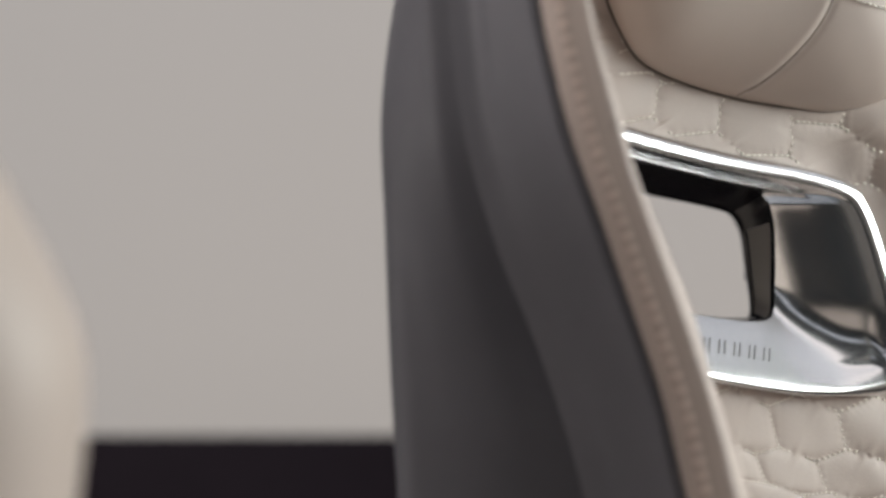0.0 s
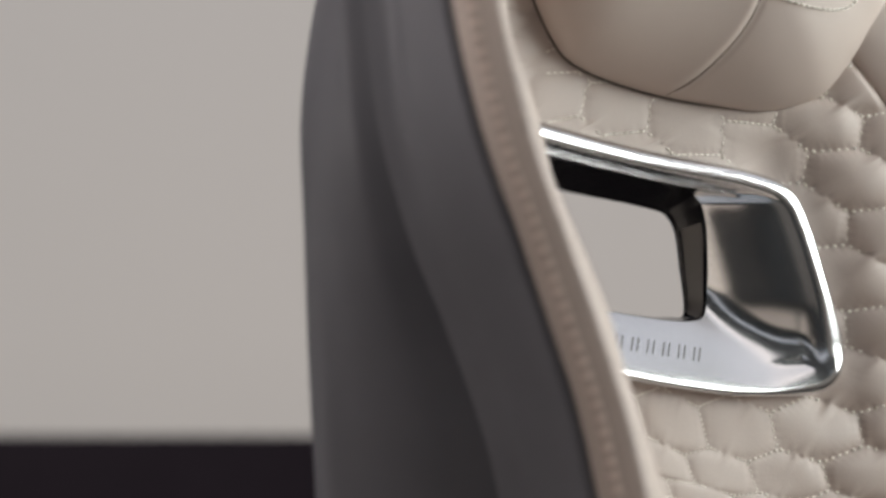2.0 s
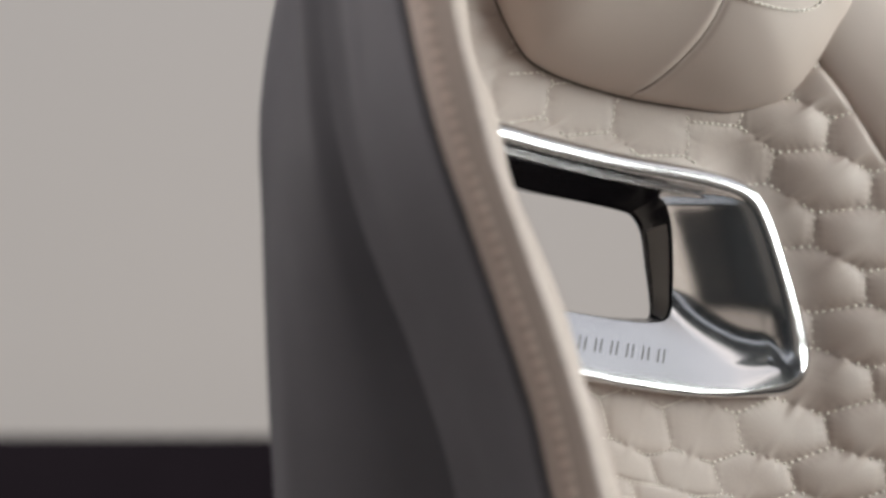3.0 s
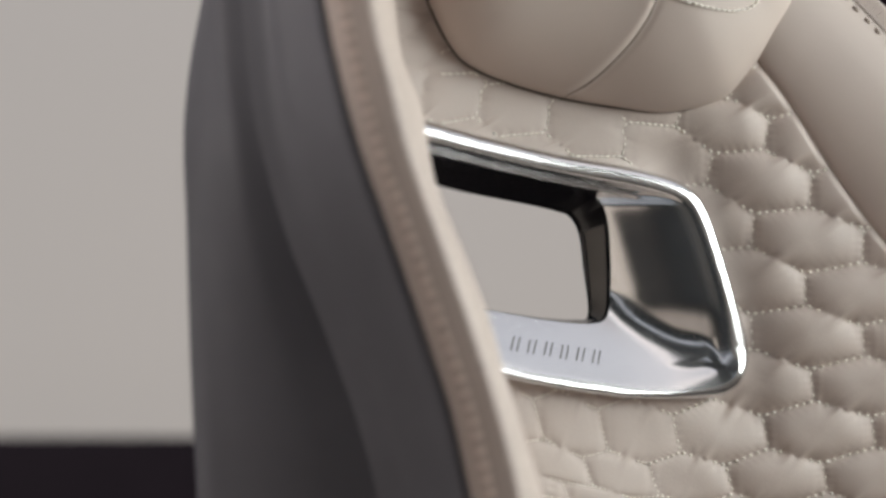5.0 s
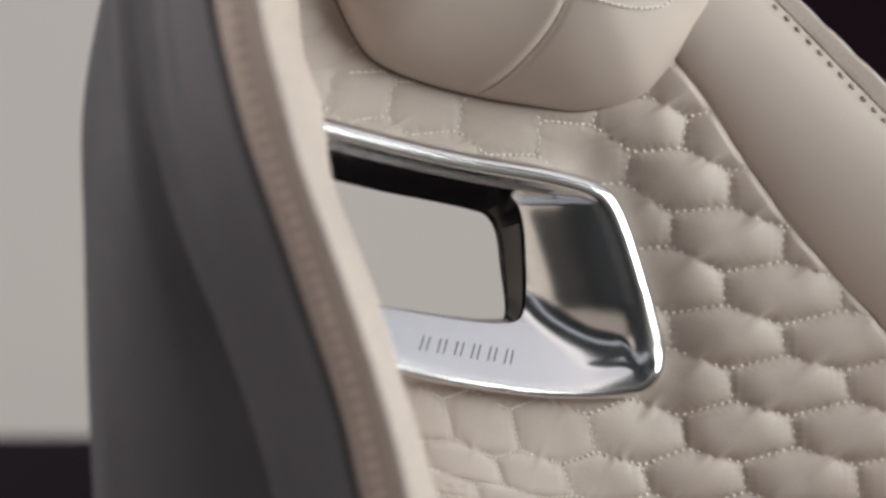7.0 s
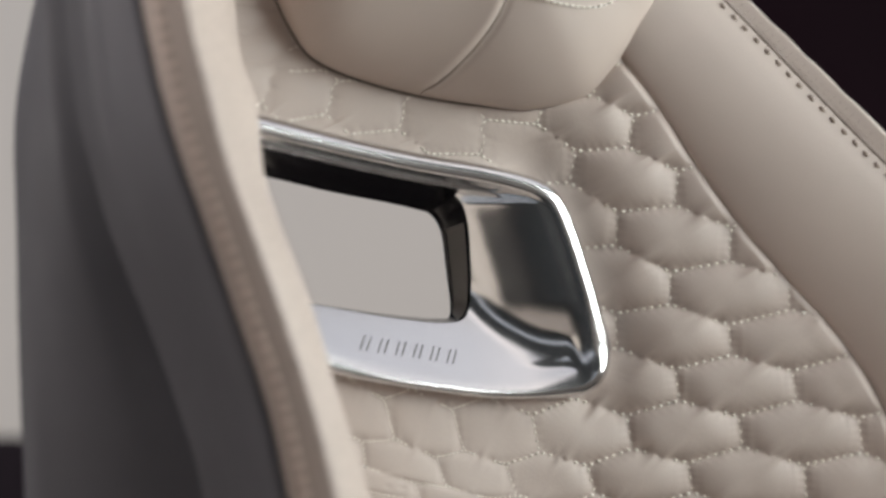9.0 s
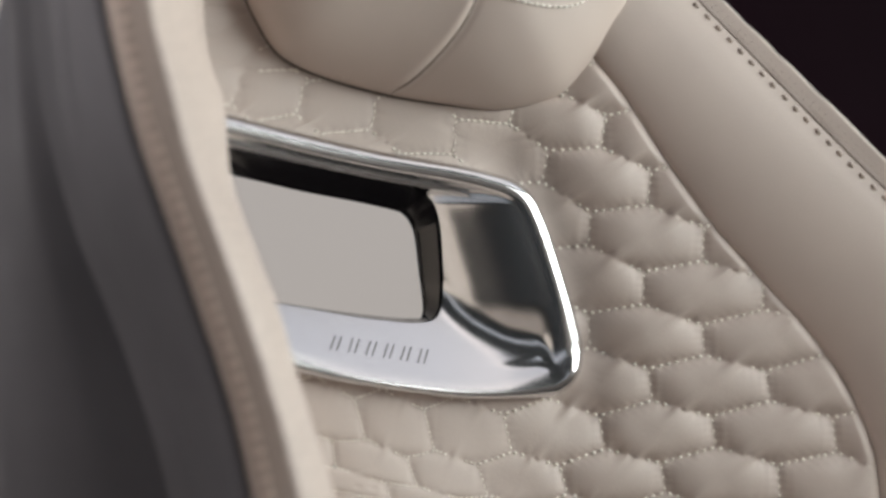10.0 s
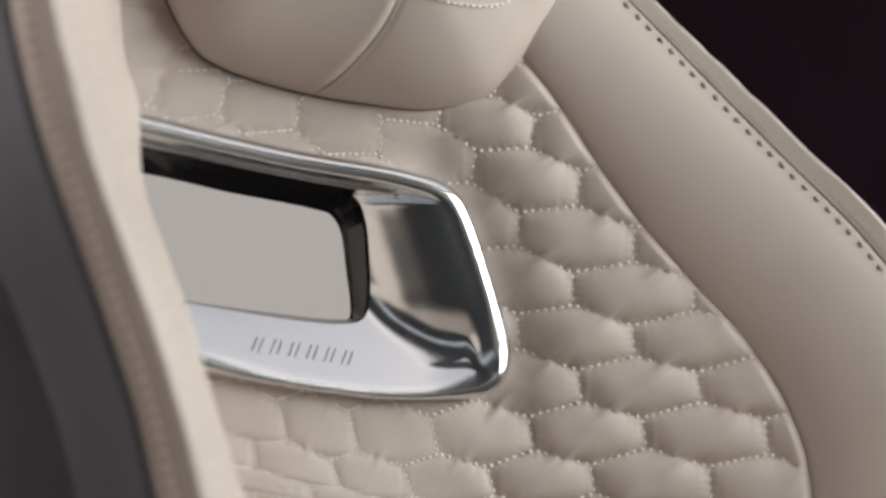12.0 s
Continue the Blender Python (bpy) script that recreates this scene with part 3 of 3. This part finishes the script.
# --- far side wing
M_ = 160
bd = spline(BORDER, M_)
RIM = [(0.232, 0.1995), (0.2697, 0.1632), (0.3072, 0.1268), (0.3455, 0.0900), (0.3850, 0.0520), (0.4248, 0.0130), (0.457, -0.030),
       (0.476, -0.080), (0.485, -0.135), (0.488, -0.19), (0.488, -0.25), (0.487, -0.32), (0.48, -0.42), (0.475, -0.54), (0.47, LOW)]
rim = spline(RIM, M_)
wide = np.linalg.norm(rim - bd, axis=1)
sect = [(-0.02, 0.006), (0.0, 0.0012), (0.03, -0.0014), (0.10, -0.0045), (0.22, -0.0082), (0.38, -0.0112), (0.55, -0.0128), (0.70, -0.0126), (0.79, -0.0116),
        (0.861, -0.0107), (0.8645, -0.0101), (0.868, -0.0107), (0.905, -0.0112), (0.960, -0.0119), (0.990, -0.0124), (0.9985, -0.0122), (0.996, -0.0112), (0.985, 0.002), (0.955, 0.03), (0.93, 0.07)]
rows = []
for b2, r2, w2 in zip(bd, rim, wide):
    y0, y1 = float(panel_depth(b2[0], b2[1])), 0.738 + 0.02 * (r2[0] - 0.33)
    ctrl = []
    for u, dy in sect:
        xz = b2 + (r2 - b2) * u
        ctrl.append((xz[0], y0 + (y1 - y0) * min(max(u, 0), 1) + dy, xz[1]))
    rows.append(spline(ctrl, 86))
rows = np.array(rows)
wing_top = rows[0][4:]
mesh_part("wing_cap", np.vstack([wing_top, wing_top.mean(0)]), [(k, (k + 1) % len(wing_top), len(wing_top)) for k in range(len(wing_top))], LEATHER, seat)
mesh_part("wing_cushion", rows.reshape(-1, 3), grid_faces(M_, 86), LEATHER, seat, "smooth beige leather side wing")


def wing_line(u, dy):
    out = []
    for b2, r2 in zip(bd, rim):
        xz = b2 + (r2 - b2) * u
        y0, y1 = float(panel_depth(b2[0], b2[1])), 0.738 + 0.02 * (r2[0] - 0.33)
        out.append((xz[0], y0 + (y1 - y0) * u + dy, xz[1]))
    return np.array(out)


v, f = tube(wing_line(0.8645, -0.0106)[2:130], 0.0006, 6)
mesh_part("wing_seam", v, f, SEAM_LINE, seat, "fine brown seam line")
far_thread = ([], [])
stitches(wing_line(0.820, -0.0110)[6:120], 0.0036, 0.0044, 0.0016, far_thread)
dots = ([], [])
for u, dy in ((0.900, -0.0110), (0.932, -0.0114)):
    stitches(wing_line(u, dy)[8:110], 0.0008, 0.0036, 0.0005, dots)
mesh_part("wing_perforation", dots[0], dots[1], HOLE_THREAD, seat, "tiny perforations", kind="stuff")
mesh_part("wing_stitching", far_thread[0], far_thread[1], HOLE_THREAD, seat, "taupe thread", kind="stuff")

# --- headrest cushion
HEAD = [(0.0863, 0.0918), (0.0967, 0.0837), (0.1159, 0.0772), (0.1408, 0.0720), (0.164, 0.0691), (0.188, 0.0671), (0.2071, 0.0699), (0.2238, 0.0769),
        (0.2379, 0.0927), (0.2493, 0.11), (0.258, 0.1245), (0.266, 0.15), (0.262, 0.19), (0.24, 0.222), (0.2, 0.236), (0.15, 0.24), (0.1, 0.23),
        (0.074, 0.2), (0.067, 0.16), (0.0705, 0.13), (0.076, 0.111)]
SEAM = [(0.1385, 0.0712), (0.1410, 0.0738), (0.1483, 0.0771), (0.1564, 0.0832), (0.163, 0.0895), (0.1688, 0.0959), (0.1739, 0.1029), (0.1783, 0.1109), (0.183, 0.125), (0.185, 0.15), (0.184, 0.19), (0.178, 0.245)]
seam_fine = spline(SEAM, 200)
head_c = np.array((0.168, 0.160))
n_a, n_r = 420, 110
rim_h = spline(HEAD, n_a, True)
verts, side = [], []
for k in range(n_r):
    rho = 1 - (1 - k / (n_r - 1)) ** 1.6 if k else 0.0
    rho = min(rho, 1.0)
    xz = head_c + (rim_h - head_c) * max(rho, 0.002)
    dist = np.linalg.norm(xz[:, None] - seam_fine[None], axis=2)
    near = dist.argmin(1)
    dist = dist.min(1)
    left = xz[:, 0] < seam_fine[near, 0]
    y = panel_depth(xz[:, 0], xz[:, 1]) + 0.004 - 0.049 * (1 - rho**2.6) ** 0.55
    y = y + (0.0015 * np.exp(-((dist / 0.0018) ** 2)) + np.where(left, -0.0022, 0.0015) * np.exp(-dist / 0.011) * smooth(0, 0.002, dist)) * smooth(1.0, 0.93, rho)
    verts.append(np.column_stack([xz[:, 0], y, xz[:, 1]]))
    side.append(left)
verts, side = np.array(verts).reshape(-1, 3), np.array(side).reshape(-1)
faces = grid_faces(n_r, n_a, True)
for name, want, label in (("headrest_side", True, "smooth beige headrest side piece"), ("headrest_centre", False, "smooth beige headrest middle piece")):
    idx, mine = {}, []
    for q in faces:
        if (sum(bool(side[i]) for i in q) >= 2) == want:
            mine.append([idx.setdefault(i, len(idx)) for i in q])
    mesh_part(name, verts[list(idx)], mine, LEATHER, seat, label)
cord = ring3(spline([(0.0720, 0.1250), (0.076, 0.111)] + HEAD[:7], 160), -0.0004)
v, f = tube(cord, 0.0001 + 0.0005 * smooth(0, 0.1, np.linspace(0, 1, 160)) * smooth(1, 0.55, np.linspace(0, 1, 160)), 6)
mesh_part("headrest_cord", v, f, BROWN_CORD, seat, "dark brown edge cord")
top_thread = ([], [])


def head_depth(x, z):
    d = np.stack([x, z], -1) - head_c
    ang = np.arctan2(d[:, 1], d[:, 0])
    ro = rim_h - head_c
    a = np.arctan2(ro[:, 1], ro[:, 0])
    o = np.argsort(a)
    rho = np.linalg.norm(d, axis=1) / np.interp(ang, a[o], np.linalg.norm(ro, axis=1)[o], period=2 * np.pi)
    return panel_depth(x, z) + 0.004 - 0.049 * (1 - np.clip(rho, 0, 1) ** 2.6) ** 0.55


on_head = seam_fine[3:150]
v, f = tube(np.column_stack([on_head[:, 0], head_depth(on_head[:, 0], on_head[:, 1]) + 0.0011, on_head[:, 1]]), 0.0004, 6)
mesh_part("headrest_seam", v, f, BROWN_CORD, seat, "dark brown seam")
line = spline([(0.188, 0.1175), (0.1955, 0.1150), (0.208, 0.1132), (0.220, 0.1135), (0.2295, 0.1165), (0.236, 0.1230)], 40)
stitches(np.column_stack([line[:, 0], head_depth(line[:, 0], line[:, 1]) - 0.0004, line[:, 1]]), 0.0026, 0.0008, 0.0008, top_thread)
mesh_part("headrest_stitching", top_thread[0], top_thread[1], THREAD, seat, "ivory thread", kind="stuff")

# --- back shell, with the opening through it
bx, bz = np.linspace(-0.015, 0.47, 90), np.linspace(LOW, 0.22, 120)
BX, BZ = np.meshgrid(bx, bz)
shell = np.stack([BX, np.maximum(panel_depth(BX, BZ) + 0.075, 0.69), BZ], -1).reshape(-1, 3)
cx_, cz_ = (BX[:-1, :-1] + BX[1:, 1:]) / 2, (BZ[:-1, :-1] + BZ[1:, 1:]) / 2
big = CENTRE + np.array((0.004, -0.002)) + (spline(HOLE, 120, True) - CENTRE) * 1.32
gone = inside(cx_, cz_, big) | (cx_ > np.interp(cz_, rim[::-1, 1], rim[::-1, 0]) - 0.012)
sf = [q for k, q in enumerate(grid_faces(120, 90)) if not gone.ravel()[k]]
shell_ob = mesh_part("back_shell", shell, sf, DARK_LEATHER, seat, "charcoal leather back shell")
thick = shell_ob.modifiers.new("thickness", "SOLIDIFY")
thick.thickness, thick.offset = 0.012, 0.0

# --- seat cushion in front of the backrest
bm = bmesh.new()
bmesh.ops.create_cube(bm, size=1)
for q in bm.verts:
    q.co = Vector((0.20 + 0.50 * q.co.x, 0.36 + 0.56 * q.co.y, 0.21 + 0.26 * q.co.z + 0.03 * (-q.co.y)))- ROOT
bmesh.ops.bevel(bm, geom=bm.edges[:], offset=0.05, segments=5, profile=0.5, affect="EDGES")
me = bpy.data.meshes.new("seat_cushion")
bm.to_mesh(me)
bm.free()
me.materials.append(LEATHER)
me.polygons.foreach_set("use_smooth", [True] * len(me.polygons))
cushion = new("seat_cushion", me)
cushion.parent = seat
bm = bmesh.new()
bmesh.ops.create_cube(bm, size=1)
for q in bm.verts:
    q.co = Vector((0.20 + 0.40 * q.co.x, 0.40 + 0.5 * q.co.y, 0.04 + 0.08 * q.co.z)) - ROOT
bmesh.ops.bevel(bm, geom=bm.edges[:], offset=0.012, segments=3, profile=0.5, affect="EDGES")
me = bpy.data.meshes.new("seat_base")
bm.to_mesh(me)
bm.free()
me.materials.append(BLACK)
base_ob = new("seat_base", me)
base_ob.parent = seat
tagged(base_ob, "black seat base")

# ---------------------------------------------------------------- neighbouring seat edge
nz = np.linspace(LOW, 0.09, 70)
nr = along(nz, [(LOW, -0.095), (-0.2, -0.098), (-0.078, -0.1065), (-0.045, -0.1036), (-0.0256, -0.1048), (-0.01, -0.1115), (0.0066, -0.1205), (0.024, -0.1305), (0.05, -0.146), (0.075, -0.172), (0.09, -0.205)])
nl = along(nz, [(LOW, -0.30), (0.0, -0.30), (0.05, -0.285), (0.075, -0.262), (0.09, -0.225)])
ang = np.linspace(0, 2 * np.pi, 48, endpoint=False)
mid, half = (nr + nl) / 2, (nr - nl) / 2
nv = []
for z, m, h in zip(nz, mid, half):
    d = 0.055 * min(1.0, h / 0.06)
    cx2 = np.sign(np.cos(ang)) * np.abs(np.cos(ang)) ** 0.75
    nv.append(np.column_stack([m + h * cx2, 0.40 + d * np.sign(np.sin(ang)) * np.abs(np.sin(ang)) ** 0.75, np.full(48, z)]))
nv = np.concatenate(nv)
other_root = Vector((-0.2, 0.4, 0.0))
other = new("seat_bolster")
other.location = other_root
tagged(other, "rounded beige leather edge of a neighbouring seat", "seat bolster")
faces = grid_faces(70, 48, True) + [tuple(range(47, -1, -1)), tuple(range(69 * 48, 70 * 48))]
mesh_part("cushion", nv, faces, LEATHER, other, "beige leather cushion", root=other_root)
cord = np.column_stack([nr - 0.020 * np.minimum(1, half / 0.06), 0 * nz + 0.40 - 0.0455 * np.minimum(1, half / 0.06), nz])[:58]
v, f = tube(cord, 0.0012)
mesh_part("piping", v, f, BAND, other, "taupe piping", root=other_root)
